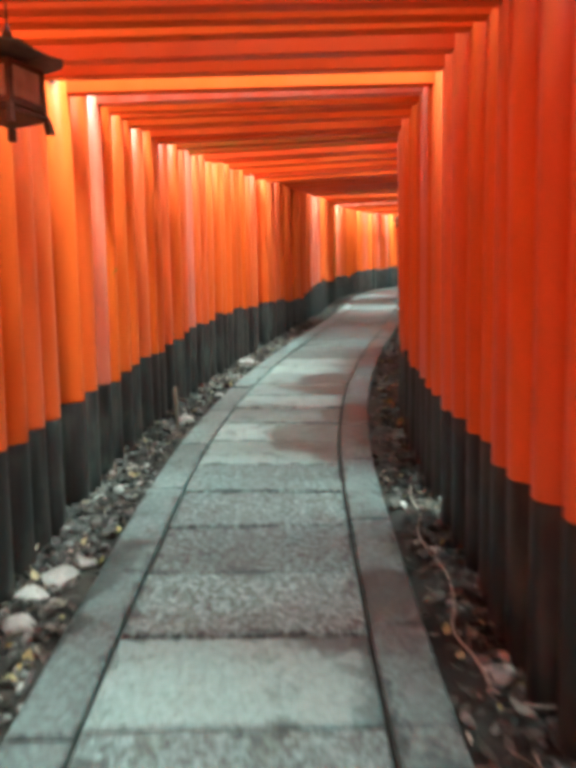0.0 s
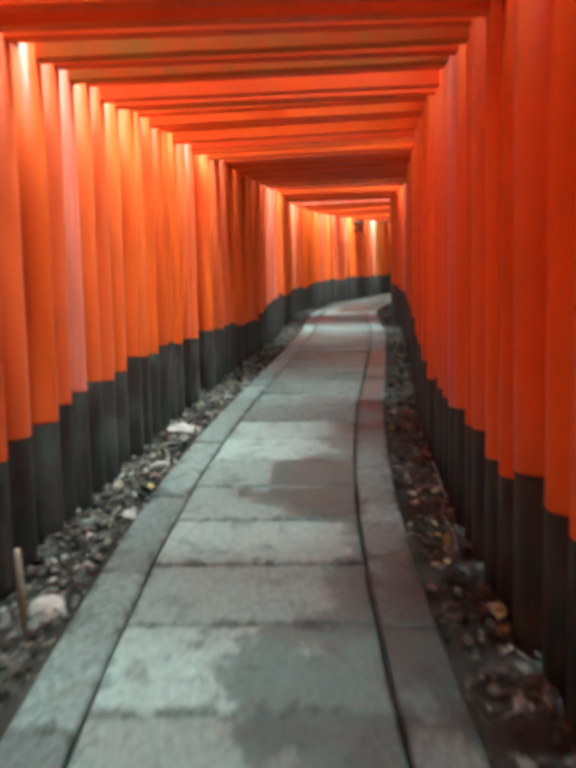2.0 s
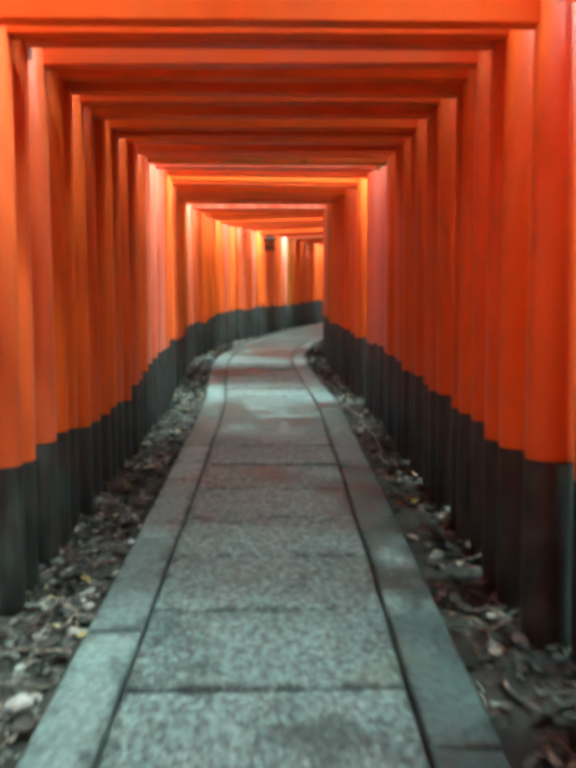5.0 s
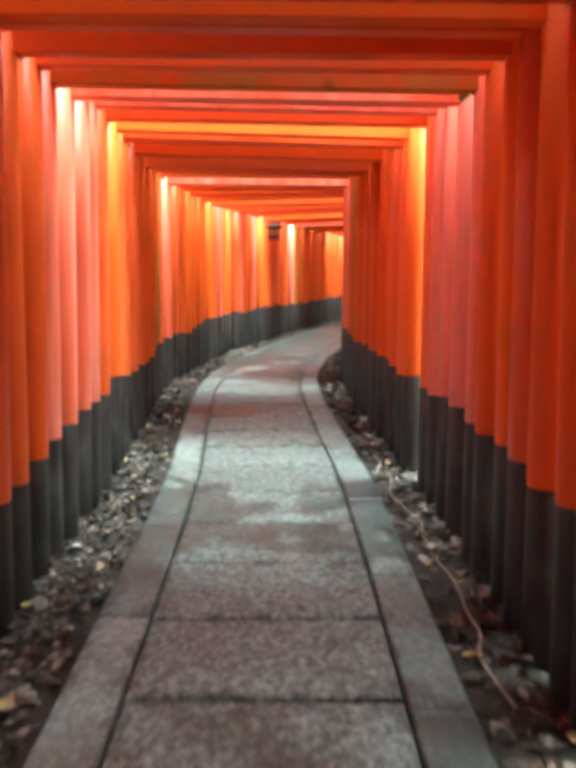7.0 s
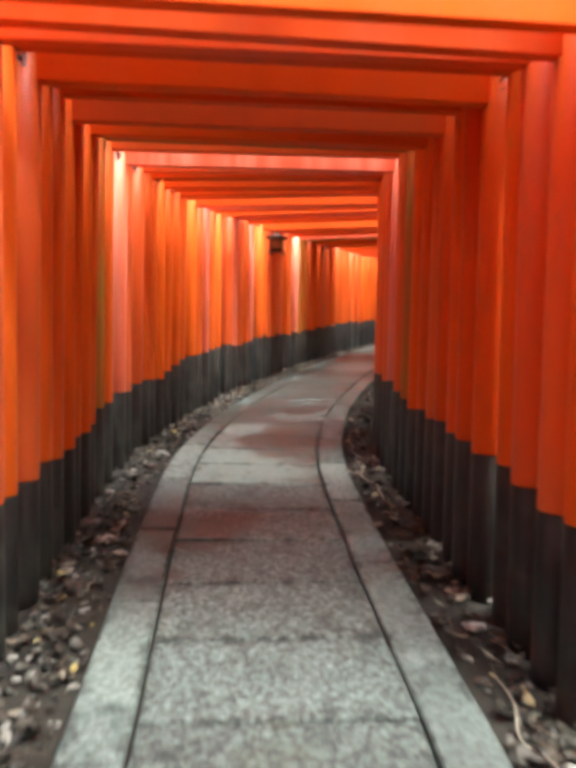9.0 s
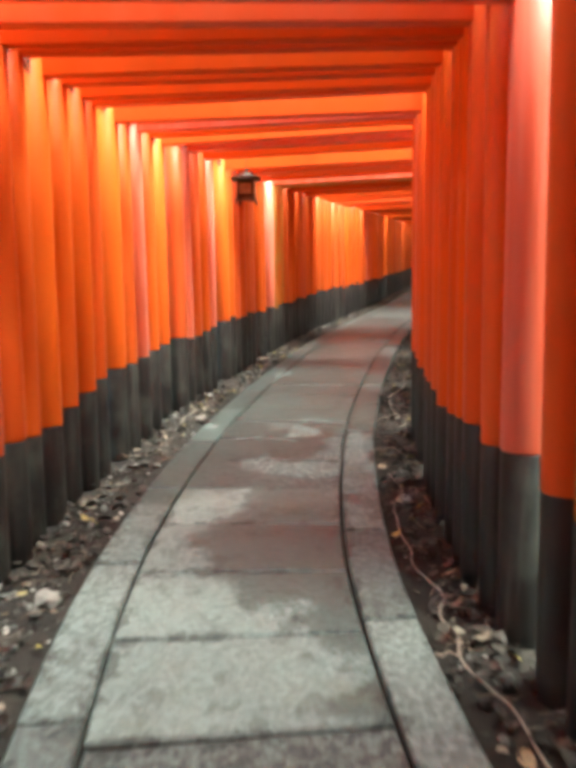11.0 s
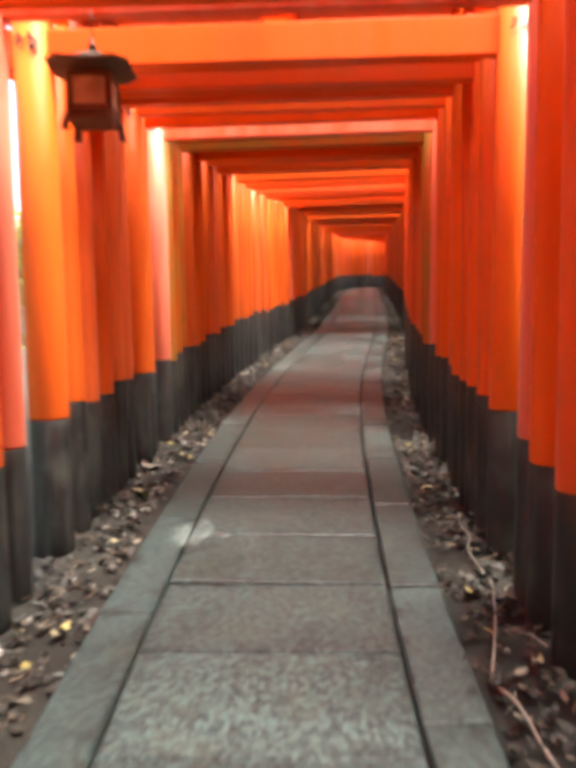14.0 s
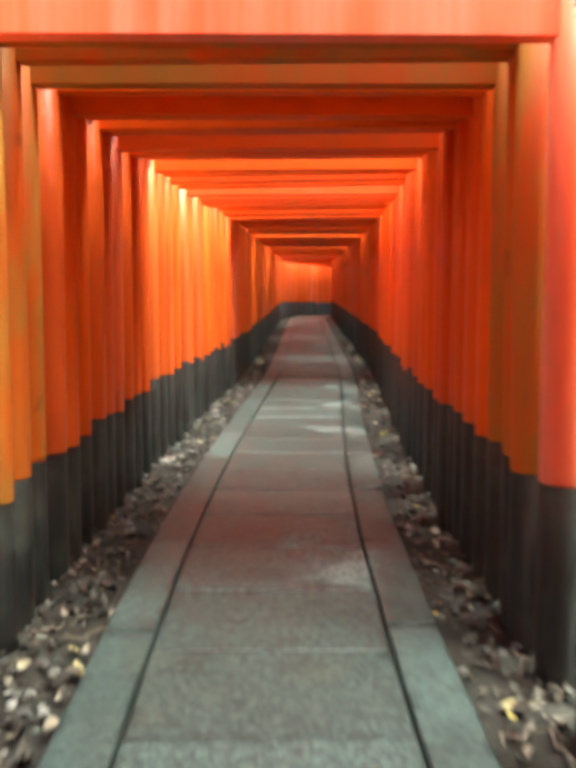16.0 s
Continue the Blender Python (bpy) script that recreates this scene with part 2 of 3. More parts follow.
def earth():
    m, t, b = material("damp_earth", 0.95)
    w = coords(t, (1, 1, 1), own=False)
    a = noise_tex(t, w, 3.0, 6.0, 0.65)
    f = noise_tex(t, w, 45.0, 4.0, 0.7)
    c = ramp(t, a, [(0.30, (0.012, 0.012, 0.010)), (0.55, (0.023, 0.022, 0.017)), (0.75, (0.038, 0.040, 0.029))])
    c = mix(t, 0.7, c, ramp(t, f, [(0.3, grey(0.4)), (0.7, grey(1.5))]), "MULTIPLY")
    t.links.new(c, b.inputs["Base Color"])
    bump(t, b, mix(t, 0.5, a, f), 0.8, 0.02)
    return m


def islands(name, stops, rough, scale=30.0):
    """Loose bits, each its own tone."""
    m, t, b = material(name, rough)
    g = t.nodes.new("ShaderNodeNewGeometry")
    c = ramp(t, g.outputs["Random Per Island"], stops)
    f = noise_tex(t, coords(t, (1, 1, 1), own=False), scale, 3.0)
    c = mix(t, 0.5, c, ramp(t, f, [(0.3, grey(0.55)), (0.7, grey(1.25))]), "MULTIPLY")
    t.links.new(c, b.inputs["Base Color"])
    return m


def foliage(stops):
    """Leaves that let light through."""
    m = islands("foliage", stops, 0.55, 3.0)
    t = m.node_tree
    shader = t.nodes["Principled BSDF"]
    glow = node(t, "ShaderNodeBsdfTranslucent", Color=(0.30, 0.42, 0.04, 1.0))
    both = node(t, "ShaderNodeMixShader", Fac=0.45)
    t.links.new(shader.outputs["BSDF"], both.inputs[1])
    t.links.new(glow.outputs["BSDF"], both.inputs[2])
    t.links.new(both.outputs["Shader"], t.nodes["Material Output"].inputs["Surface"])
    return m


def plain(name, colour, rough, metal=0.0, scale=25.0, vary=0.5, stretch=(1, 1, 1)):
    m, t, b = material(name, rough, metal)
    f = noise_tex(t, coords(t, stretch), scale, 4.0)
    c = mix(t, vary, colour, ramp(t, f, [(0.3, grey(0.45)), (0.7, grey(1.4))]), "MULTIPLY")
    t.links.new(c, b.inputs["Base Color"])
    bump(t, b, f, 0.3, 0.004)
    return m


def paper():
    """Lantern panes: dirty translucent paper under lattice."""
    m, t, b = material("lantern_paper", 0.7)
    f = noise_tex(t, coords(t), 9.0, 4.0)
    t.links.new(ramp(t, f, [(0.35, (0.46, 0.33, 0.20)), (0.65, (0.74, 0.66, 0.46))]), b.inputs["Base Color"])
    b.inputs["Transmission Weight"].default_value = 0.35
    return m


RED = vermilion("vermilion_paint", 0.22, 0.0, 0.16, (0.76, 0.17, 0.05))
CHALKY = vermilion("chalky_vermilion_paint", 0.5, 0.05, 0.30, (0.76, 0.165, 0.050))
# bleached paint with the pillars' pink sky sheen put into its colour
BLEACHED_SHEEN = vermilion("bleached_sheen_vermilion_paint", 0.95, 0.15, 0.5, (0.80, 0.270, 0.180))
OLIVE = mossy_vermilion()
BLACK = black_paint()
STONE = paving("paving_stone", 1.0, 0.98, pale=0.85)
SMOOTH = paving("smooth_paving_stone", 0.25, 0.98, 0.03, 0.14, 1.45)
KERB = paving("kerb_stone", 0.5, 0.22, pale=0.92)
# right kerb: the wall's shade is put into a darker copy of KERB
SHADED_KERB = paving("shaded_kerb_stone", 0.5, 0.22, 0.07, pale=0.85)
EARTH = earth()
INK = plain("lettering_ink", (0.012, 0.011, 0.010), 0.5)
GRAVEL = islands("gravel", [(0.0, (0.034, 0.036, 0.032)), (0.45, (0.085, 0.090, 0.081)), (0.8, (0.17, 0.18, 0.165)), (1.0, (0.36, 0.37, 0.34))], 0.8)
LITTER = islands("dry_leaves", [(0.0, (0.015, 0.014, 0.011)), (0.50, (0.032, 0.029, 0.022)), (0.86, (0.062, 0.057, 0.044)), (0.95, (0.30, 0.275, 0.21)), (1.0, (0.32, 0.27, 0.05))], 0.6)
TWIG = islands("twigs", [(0.0, (0.08, 0.055, 0.035)), (0.6, (0.22, 0.18, 0.13)), (1.0, (0.42, 0.38, 0.31))], 0.8)
LEAF = foliage([(0.0, (0.035, 0.065, 0.012)), (0.5, (0.075, 0.12, 0.02)), (1.0, (0.16, 0.19, 0.03))])
BARK = plain("bark", (0.13, 0.10, 0.075), 0.9, scale=6.0, vary=0.8, stretch=(6, 6, 1))
IRON = plain("dark_bronze", (0.085, 0.052, 0.034), 0.5, 0.35)
PATINA = plain("roof_patina", (0.105, 0.100, 0.075), 0.6, 0.3)
PAPER = paper()
ROOTWOOD = plain("bleached_root", (0.26, 0.24, 0.195), 0.8, scale=18.0)
ROCK = plain("field_stone", (0.30, 0.30, 0.275), 0.85, scale=9.0, vary=0.7)
PALEWOOD = plain("weathered_stake_wood", (0.36, 0.33, 0.25), 0.85, scale=6.0, stretch=(8, 8, 1))

# ---- mesh helpers ----
def part(name, bm, material, parent=None, label=""):
    """Links a bmesh (or a finished mesh) as one object, under its thing or part."""
    if isinstance(bm, bpy.types.Mesh):
        me = bm
    else:
        me = bpy.data.meshes.new(name)
        bm.to_mesh(me)
        bm.free()
    if material and not me.materials:
        me.materials.append(material)
    ob = new(name, me)
    if parent:
        ob.parent = parent
    if label:
        ob["label"] = label
    return ob


def mesh_of(name, verts, faces, material, smooth=False):
    me = bpy.data.meshes.new(name)
    me.from_pydata([tuple(v) for v in verts], [], faces)
    me.update()
    if smooth:
        me.polygons.foreach_set("use_smooth", [True] * len(me.polygons))
    me.materials.append(material)
    return me


def rings(bm, profile, n=20, cap=True):
    """Turns a profile of (radius, z) round z, with smooth sides."""
    loops = []
    for r, z in profile:
        loops.append([bm.verts.new((r * math.cos(2 * math.pi * k / n), r * math.sin(2 * math.pi * k / n), z)) for k in range(n)])
    for a, b in zip(loops, loops[1:]):
        for k in range(n):
            f = bm.faces.new((a[k], a[(k + 1) % n], b[(k + 1) % n], b[k]))
            f.smooth = True
    if cap:
        bm.faces.new(loops[0][::-1])
        bm.faces.new(loops[-1])
    return bm


def box(bm, x0, x1, y0, y1, z0, z1, edge=0.004):
    """A box with bevelled edges."""
    made = bmesh.ops.create_cube(bm, size=1.0, matrix=Matrix.Translation(((x0 + x1) / 2, (y0 + y1) / 2, (z0 + z1) / 2)) @ Matrix.Diagonal((x1 - x0, y1 - y0, z1 - z0, 1)))
    if edge:
        edges = list({e for v in made["verts"] for e in v.link_edges})
        bmesh.ops.bevel(bm, geom=edges, offset=edge, segments=1, affect="EDGES")
    return bm


# ---- ground: one sheet under everything, out to the horizon ----
def build_ground():
    fine = np.arange(-4.0, 4.01, 0.25)
    far = np.array([5, 7, 10, 14, 20, 30, 50, 90, 180, 400, 900.0])
    lats = np.concatenate([-far[::-1], fine, far])
    ss = np.concatenate([[-900, -400, -180, -80, -40, -20, -10, -5], np.arange(-2, 64.1, 0.5), [67, 71, 77, 90, 120, 200, 400, 900]])
    # far rows keep to a straight frame so that the sheet never folds
    mid_x, mid_y, turn = 9.0, 20.0, radians(22)
    verts = np.zeros((len(ss), len(lats), 3))
    for i, s in enumerate(ss):
        near = spots(np.full(len(lats), float(s)), lats, 0.0)
        along = s - 26.0
        base = np.stack([mid_x - 4.4 + along * math.sin(turn) + lats * math.cos(turn), mid_y + 2.4 + along * math.cos(turn) - lats * math.sin(turn)], axis=-1)
        k = np.clip((np.abs(lats) - 4.0) / 16.0, 0, 1)
        if s < -2 or s > 64:
            k = np.maximum(k, np.clip((abs(along) - 30) / 60.0, 0, 1))
        xy = near[:, :2] * (1 - k)[:, None] + base * k[:, None]
        z = float(spline(3, np.clip(s, -2, 64))) + np.clip(s + 2, -30, 0) * 0.1 + np.clip(s - 64, 0, 40) * 0.08
        rough = np.array([noise.noise(Vector((x * 0.35, y * 0.35, 0))) for x, y in xy])
        fine_rough = np.array([noise.noise(Vector((x * 2.1, y * 2.1, 5))) for x, y in xy])
        side = np.clip((np.abs(lats) - 1.6) / 3.0, 0, 1)
        verts[i, :, :2] = xy
        verts[i, :, 2] = z - 0.05 + side * rough * 0.5 + fine_rough * 0.012 * (np.abs(lats) > 0.6)
    n = len(lats)
    faces = [(i * n + j, i * n + j + 1, (i + 1) * n + j + 1, (i + 1) * n + j) for i in range(len(ss) - 1) for j in range(n - 1)]
    ob = new("ground", mesh_of("ground", verts.reshape(-1, 3), faces, EARTH, True))
    tagged(ob, "bare dark damp forest earth on a gentle slope", "ground", kind="structure")


build_ground()

# ---- torii gates ----
LEFT_C, RIGHT_C = -1.195, 1.135      # centres of the pillars
NUKI_Z, NUKI_H = 2.43, 0.175         # tie beam
TOP_Z = 2.96                         # lintel
FOOT_L = [(0, .62), (6, .64), (7, .58), (8.7, .56), (9.5, .57), (10, .65), (11.6, .66), (12.9, .58), (13.9, .58), (15, .5), (16, .47), (17.2, .6), (18, .64), (19, .58),
          (20.5, .51), (21.5, .54), (22.8, .52), (23.5, .62), (26, .61), (27.5, .66), (28.3, .61), (30, .61), (33, .65), (60, .65)]
FOOT_R = [(0, .75), (5, .74), (6, .68), (7, .61), (9.3, .59), (11, .56), (12.8, .70), (14.5, .71), (16.4, .70), (17.5, .73), (18.6, .68), (20, .72), (22.2, .72),
          (22.7, .63), (23.4, .66), (24.2, .64), (26, .63), (26.7, .72), (29, .75), (60, .75)]
# stretches of closely set gates, with an open slot after each
RUNS = [(-1.0, 2.95), (3.35, 6.72), (7.14, 12.72), (13.08, 16.92), (17.20, 17.96), (18.42, 21.25), (21.65, 23.60), (24.00, 24.74),
        (25.20, 26.48), (26.97, 28.72), (29.12, 31.95), (32.35, 33.15), (33.55, 34.35), (34.75, 36.0), (36.4, 40.0), (40.4, 44.8), (45.2, 50.3), (50.62, 66.0)]
# how deep the lintels are: slender ones let the sky in, broad ones nearly touch
DEPTHS = [(-2, 5.0, 1), (5.0, 6.6, 2), (6.6, 9.6, 2), (9.6, 12.4, 1), (12.4, 12.9, 2), (12.9, 13.4, 1), (13.4, 16.8, 3), (16.8, 17.6, 1), (17.6, 18.3, 2), (18.3, 18.9, 1), (18.9, 20.6, 3), (20.6, 23.8, 2),
          (23.8, 24.4, 1), (24.4, 24.65, 2), (24.65, 25.3, 0), (25.3, 26.2, 3), (26.2, 27.1, 0), (27.1, 28.5, 3), (28.5, 29.3, 0), (29.3, 30.0, 2), (30.0, 32.2, 3), (32.2, 36.2, 1), (36.2, 50.4, 3), (50.4, 68, 1)]
MESHES = {}
rng = random.Random(7)
ages = random.Random(31)


def pillar_mesh(foot, r):
    key = ("pillar", foot, r)
    if key not in MESHES:
        bm = rings(bmesh.new(), [(r, foot), (r + 0.002, foot + 0.01), (r * 0.99, 1.6), (r * 0.97, TOP_Z + 0.005)])
        me = bpy.data.meshes.new("pillar")
        bm.to_mesh(me)
        bm.free()
        MESHES[key] = me
    return MESHES[key]


def foot_mesh(foot, r):
    key = ("foot", foot, r)
    if key not in MESHES:
        bm = rings(bmesh.new(), [(r + 0.004, -0.22), (r + 0.004, 0.02), (r + 0.001, foot - 0.012), (r - 0.003, foot + 0.002)])
        me = bpy.data.meshes.new("black_foot")
        bm.to_mesh(me)
        bm.free()
        me.materials.append(BLACK)
        MESHES[key] = me
    return MESHES[key]


def beam_mesh(kind, size=0):
    key = (kind, size)
    if key in MESHES:
        return MESHES[key]
    bm = bmesh.new()
    if kind == "tie_beam":
        box(bm, -1.52, 1.48, -0.035, 0.035, NUKI_Z, NUKI_Z + NUKI_H)
    elif kind == "strut":
        box(bm, -0.075, 0.075, -0.03, 0.03, NUKI_Z + NUKI_H + 0.002, TOP_Z - 0.002, 0.003)
    elif kind == "wedge":
        box(bm, -0.05, 0.05, -0.024, 0.024, 0, 0.035, 0.003)
    else:
        # lintel and cap rise a little towards their ends
        half, low, high, depth = (1.62, TOP_Z, TOP_Z + 0.13, (0.035, 0.045, 0.065, 0.085)[size]) if kind == "lintel" else (1.80, TOP_Z + 0.132, TOP_Z + 0.25, (0.045, 0.060, 0.085, 0.108)[size])
        xs = np.linspace(-half, half, 13)
        prev = None
        for x in xs:
            up = 0.07 * max(0.0, (abs(x) - 0.9) / 0.9) ** 2
            ring = [bm.verts.new((x - 0.02, y, z + up)) for y, z in ((-depth, low), (depth, low), (depth, high), (0, high + (0.0 if kind == "lintel" else 0.03)), (-depth, high))]
            if prev:
                for k in range(5):
                    bm.faces.new((prev[k], ring[k], ring[(k + 1) % 5], prev[(k + 1) % 5]))
            else:
                bm.faces.new(ring[::-1])
            prev = ring
        bm.faces.new(prev)
        bmesh.ops.recalc_face_normals(bm, faces=bm.faces)
    me = bpy.data.meshes.new(kind)
    bm.to_mesh(me)
    bm.free()
    me.materials.append(RED)
    MESHES[key] = me
    return me


def letter_mesh(text, r):
    """A painted character wrapped on the front of a pillar of radius r."""
    key = (text, r)
    if key in MESHES:
        return MESHES[key]
    curve = bpy.data.curves.new("inscription", "FONT")
    curve.body, curve.size, curve.align_x, curve.align_y, curve.offset = text, 0.12, "CENTER", "CENTER", 0.0042
    holder = bpy.data.objects.new("inscription", curve)
    scene.collection.objects.link(holder)
    me = bpy.data.meshes.new_from_object(holder)
    bpy.data.objects.remove(holder)
    bm = bmesh.new()
    bm.from_mesh(me)
    bmesh.ops.triangulate(bm, faces=bm.faces)
    for v in bm.verts:
        a = v.co.x / r
        v.co = Vector(((r + 0.006) * math.sin(a), -(r + 0.006) * math.cos(a), v.co.y))
    bmesh.ops.recalc_face_normals(bm, faces=bm.faces)
    me2 = bpy.data.meshes.new("inscription")
    bm.to_mesh(me2)
    bm.free()
    me2.materials.append(INK)
    MESHES[key] = me2
    return me2


def red_copy(me, material):
    """The same mesh in another paint."""
    key = (me.name, "in", material.name)
    if key not in MESHES:
        c = me.copy()
        c.materials.clear()
        c.materials.append(material)
        MESHES[key] = c
    return MESHES[key]


# the first gate of some stretches is a larger one, its pillars further apart
WIDER = {13.08: 0.11, 25.2: 0.08}


def torii(s, index, leads=False):
    paint = OLIVE if any(abs(s - v) < 0.13 for v in OLD_GATES) else None
    age = ages.random()
    if not paint:
        # gates at 16.8-17.9 and 29.0-29.2 are brightly lit; pinker paint carries that light
        bleached = 16.8 < s < 17.9 or 29.0 < s < 29.2 or age < (0.16 if 2 < s < 12 else 0.05)
        paint = BLEACHED_SHEEN if bleached else CHALKY if age < (0.6 if s < 12 else 0.35 if s < 17 else 0.2) else RED
    gate = new("torii_gate")
    gate.matrix_world = Matrix.Translation(spot(s, 0)) @ pose(0, 0, rng.uniform(-0.015, 0.015), 0, rng.uniform(-0.3, 0.3), yaw_at(s) + rng.uniform(-0.8, 0.8))
    tagged(gate, "olive-stained old vermilion wooden torii gate with black feet" if paint is OLIVE else "faded chalky vermilion wooden torii gate with black feet" if paint is CHALKY else "sun-bleached wooden torii gate with painted pink sheen and black feet" if paint is BLEACHED_SHEEN else "vermilion painted wooden torii gate with black feet", "torii gate", "tunnel of torii gates")
    r = rng.choice((0.104, 0.108, 0.112) if s < 13.2 else (0.094, 0.099, 0.104) if s < 20 else (0.090, 0.095, 0.100))
    for lat, table, text in ((LEFT_C, FOOT_L, "\u7d0d"), (RIGHT_C, FOOT_R, "\u5949")):
        k, v = zip(*table)
        foot = round((float(np.interp(s, k, v)) - (0.025 if lat > 0 else 0.0) + rng.uniform(-0.03, 0.03)) / 0.02) * 0.02
        p = part("pillar", red_copy(pillar_mesh(foot, r), paint), None, gate)
        lat += math.copysign(WIDER.get(round(s, 2), 0.0), lat)
        p.location = (lat + rng.uniform(-0.012, 0.012), 0, 0)
        p.rotation_euler = (rng.uniform(-0.004, 0.004), rng.uniform(-0.003, 0.003), 0)
        part("black_foot", foot_mesh(foot, r), None, p, "black painted pillar foot, dusty and worn")
        ink = part("inscription", letter_mesh(text, round(r * 0.975, 4)), None, p, "painted black character")
        ink.location = (0, 0, NUKI_Z + 0.035)
        for side in (-1, 1):
            w = part("wedge", red_copy(beam_mesh("wedge"), paint), None, gate)
            w.location = (lat + side * (r + 0.03), 0, NUKI_Z + NUKI_H + 0.001)
    for kind in ("tie_beam", "strut", "lintel", "cap"):
        b = part(kind, red_copy(beam_mesh(kind, max([size for a, b, size in DEPTHS if a <= s < b], default=1)), OLIVE if kind == "tie_beam" and any(abs(s - v) < 0.12 for v in OLD_BEAMS) else paint), None, gate)
        if kind == "tie_beam":
            b.location.z = rng.uniform(-0.035, 0.035) - (0.04 if leads else 0.0)
    return gate


OLD_BEAMS = (9.6, 10.0, 11.0, 16.9)   # gates of which the tie beam alone is weathered brown
OLD_GATES = (20.9, 29.37, 29.63, 29.88)
count = 0
for a, b in RUNS:
    n = max(1, round((b - a) / (0.245 if b < 60 else 0.205)))
    for k in range(n + 1):
        torii(a + (b - a) * k / n + (rng.uniform(-0.03, 0.03) if 0 < k < n else 0), count, k == 0)
        count += 1


# ---- loose ground cover beside the paving ----
def scatter(name, s, lat, up, shapes, sizes, material, label, category, flat=1.0):
    """One mesh of many small bits, each a turned and scaled copy of one of the shapes."""
    g = np.random.default_rng(len(s))
    place = spots(s, lat, up)
    verts, faces, start = [], [], 0
    pick = g.integers(0, len(shapes), len(s))
    for i in range(len(s)):
        v, f = shapes[pick[i]]
        e = Euler((g.normal(0, 0.35 * flat), g.normal(0, 0.35 * flat), g.uniform(0, 6.283))).to_matrix()
        w = v * (sizes[i] * g.uniform(0.7, 1.3, 3)) @ np.array(e).T + place[i]
        verts.append(w)
        faces.extend([tuple(q + start for q in face) for face in f])
        start += len(v)
    ob = new(name, mesh_of(name, np.concatenate(verts), faces, material))
    return tagged(ob, label, category, kind="stuff")


def pebble_shapes(n=5):
    out = []
    g = np.random.default_rng(3)
    for _ in range(n):
        bm = bmesh.new()
        bmesh.ops.create_icosphere(bm, subdivisions=1, radius=0.5)
        v = np.array([q.co for q in bm.verts]) * g.uniform(0.72, 1.15, (len(bm.verts), 1)) * np.array([1, 0.75, 0.5])
        bm.verts.index_update()
        out.append((v, [tuple(q.index for q in f.verts) for f in bm.faces]))
        bm.free()
    return out


def leaf_shapes():
    """Dry leaves: a curled blade of six quads, folded along its rib."""
    out = []
    for curl, fold in ((0.12, 0.10), (0.30, 0.16), (-0.2, 0.22), (0.45, 0.05)):
        v = []
        for k, w in enumerate((0.03, 0.24, 0.28, 0.02)):
            y = -0.5 + k / 3
            z = curl * y * y * 2
            v += [(-w, y, z + fold * w * 2), (0, y, z), (w, y, z + fold * w * 2)]
        f = []
        for k in range(3):
            a = k * 3
            f += [(a, a + 1, a + 4, a + 3), (a + 1, a + 2, a + 5, a + 4)]
        out.append((np.array(v), f))
    return out


def twig_shapes():
    out = []
    g = np.random.default_rng(5)
    for _ in range(4):
        v, f = [], []
        bend = g.uniform(-0.15, 0.15, (5, 2))
        for k in range(5):
            y, r = -0.5 + k / 4, 0.022 - 0.003 * k
            for a in range(4):
                v.append((bend[k, 0] + r * math.cos(a * 1.571), y, bend[k, 1] * 0.5 + r * math.sin(a * 1.571)))
        for k in range(4):
            for a in range(4):
                f.append((k * 4 + a, k * 4 + (a + 1) % 4, k * 4 + 4 + (a + 1) % 4, k * 4 + 4 + a))
        out.append((np.array(v), f))
    return out


g = np.random.default_rng(11)
PEBBLES, LEAVES, TWIGS = pebble_shapes(), leaf_shapes(), twig_shapes()


def strip(n, side, lo=0.75, hi=1.25, s0=1.0, s1=46.0):
    """Random places in the strip beside the paving, denser near its middle."""
    s = s0 + (s1 - s0) * g.random(n) ** 1.15
    lat = side * (lo + (hi - lo) * np.clip(g.beta(1.6, 1.9, n), 0, 1))
    return s, lat


for side in (-1, 1):
    s, lat = strip(7500 if side < 0 else 1500, side)
    keep = g.random(len(s)) < np.interp(s, (13.0, 20.0, 24.0), (1.0, 0.6, 0.3))
    s, lat = s[keep], lat[keep]
    scatter("gravel", s, lat, g.uniform(-0.055, -0.025, len(s)), PEBBLES, g.gamma(3.0, 0.011, len(s)) + 0.012, GRAVEL, "loose grey gravel and stone chips beside the paving", "gravel")
    s, lat = strip(5200 if side < 0 else 5500, side, 0.73, 1.30)
    scatter("fallen_leaves", s, lat, g.uniform(-0.035, 0.0, len(s)), LEAVES, g.uniform(0.035, 0.085, len(s)), LITTER, "dry brown fallen leaves lying along the path", "leaves")
    s, lat = strip(700, side, 0.74, 1.2)
    scatter("twigs", s, lat, g.uniform(-0.03, 0.0, len(s)), TWIGS, g.uniform(0.07, 0.22, len(s)), TWIG, "thin broken dry twigs among the leaves", "twigs", 0.5)


# ---- lanterns ----
LANTERN = 0.875                      # size of the lanterns against the drawing below


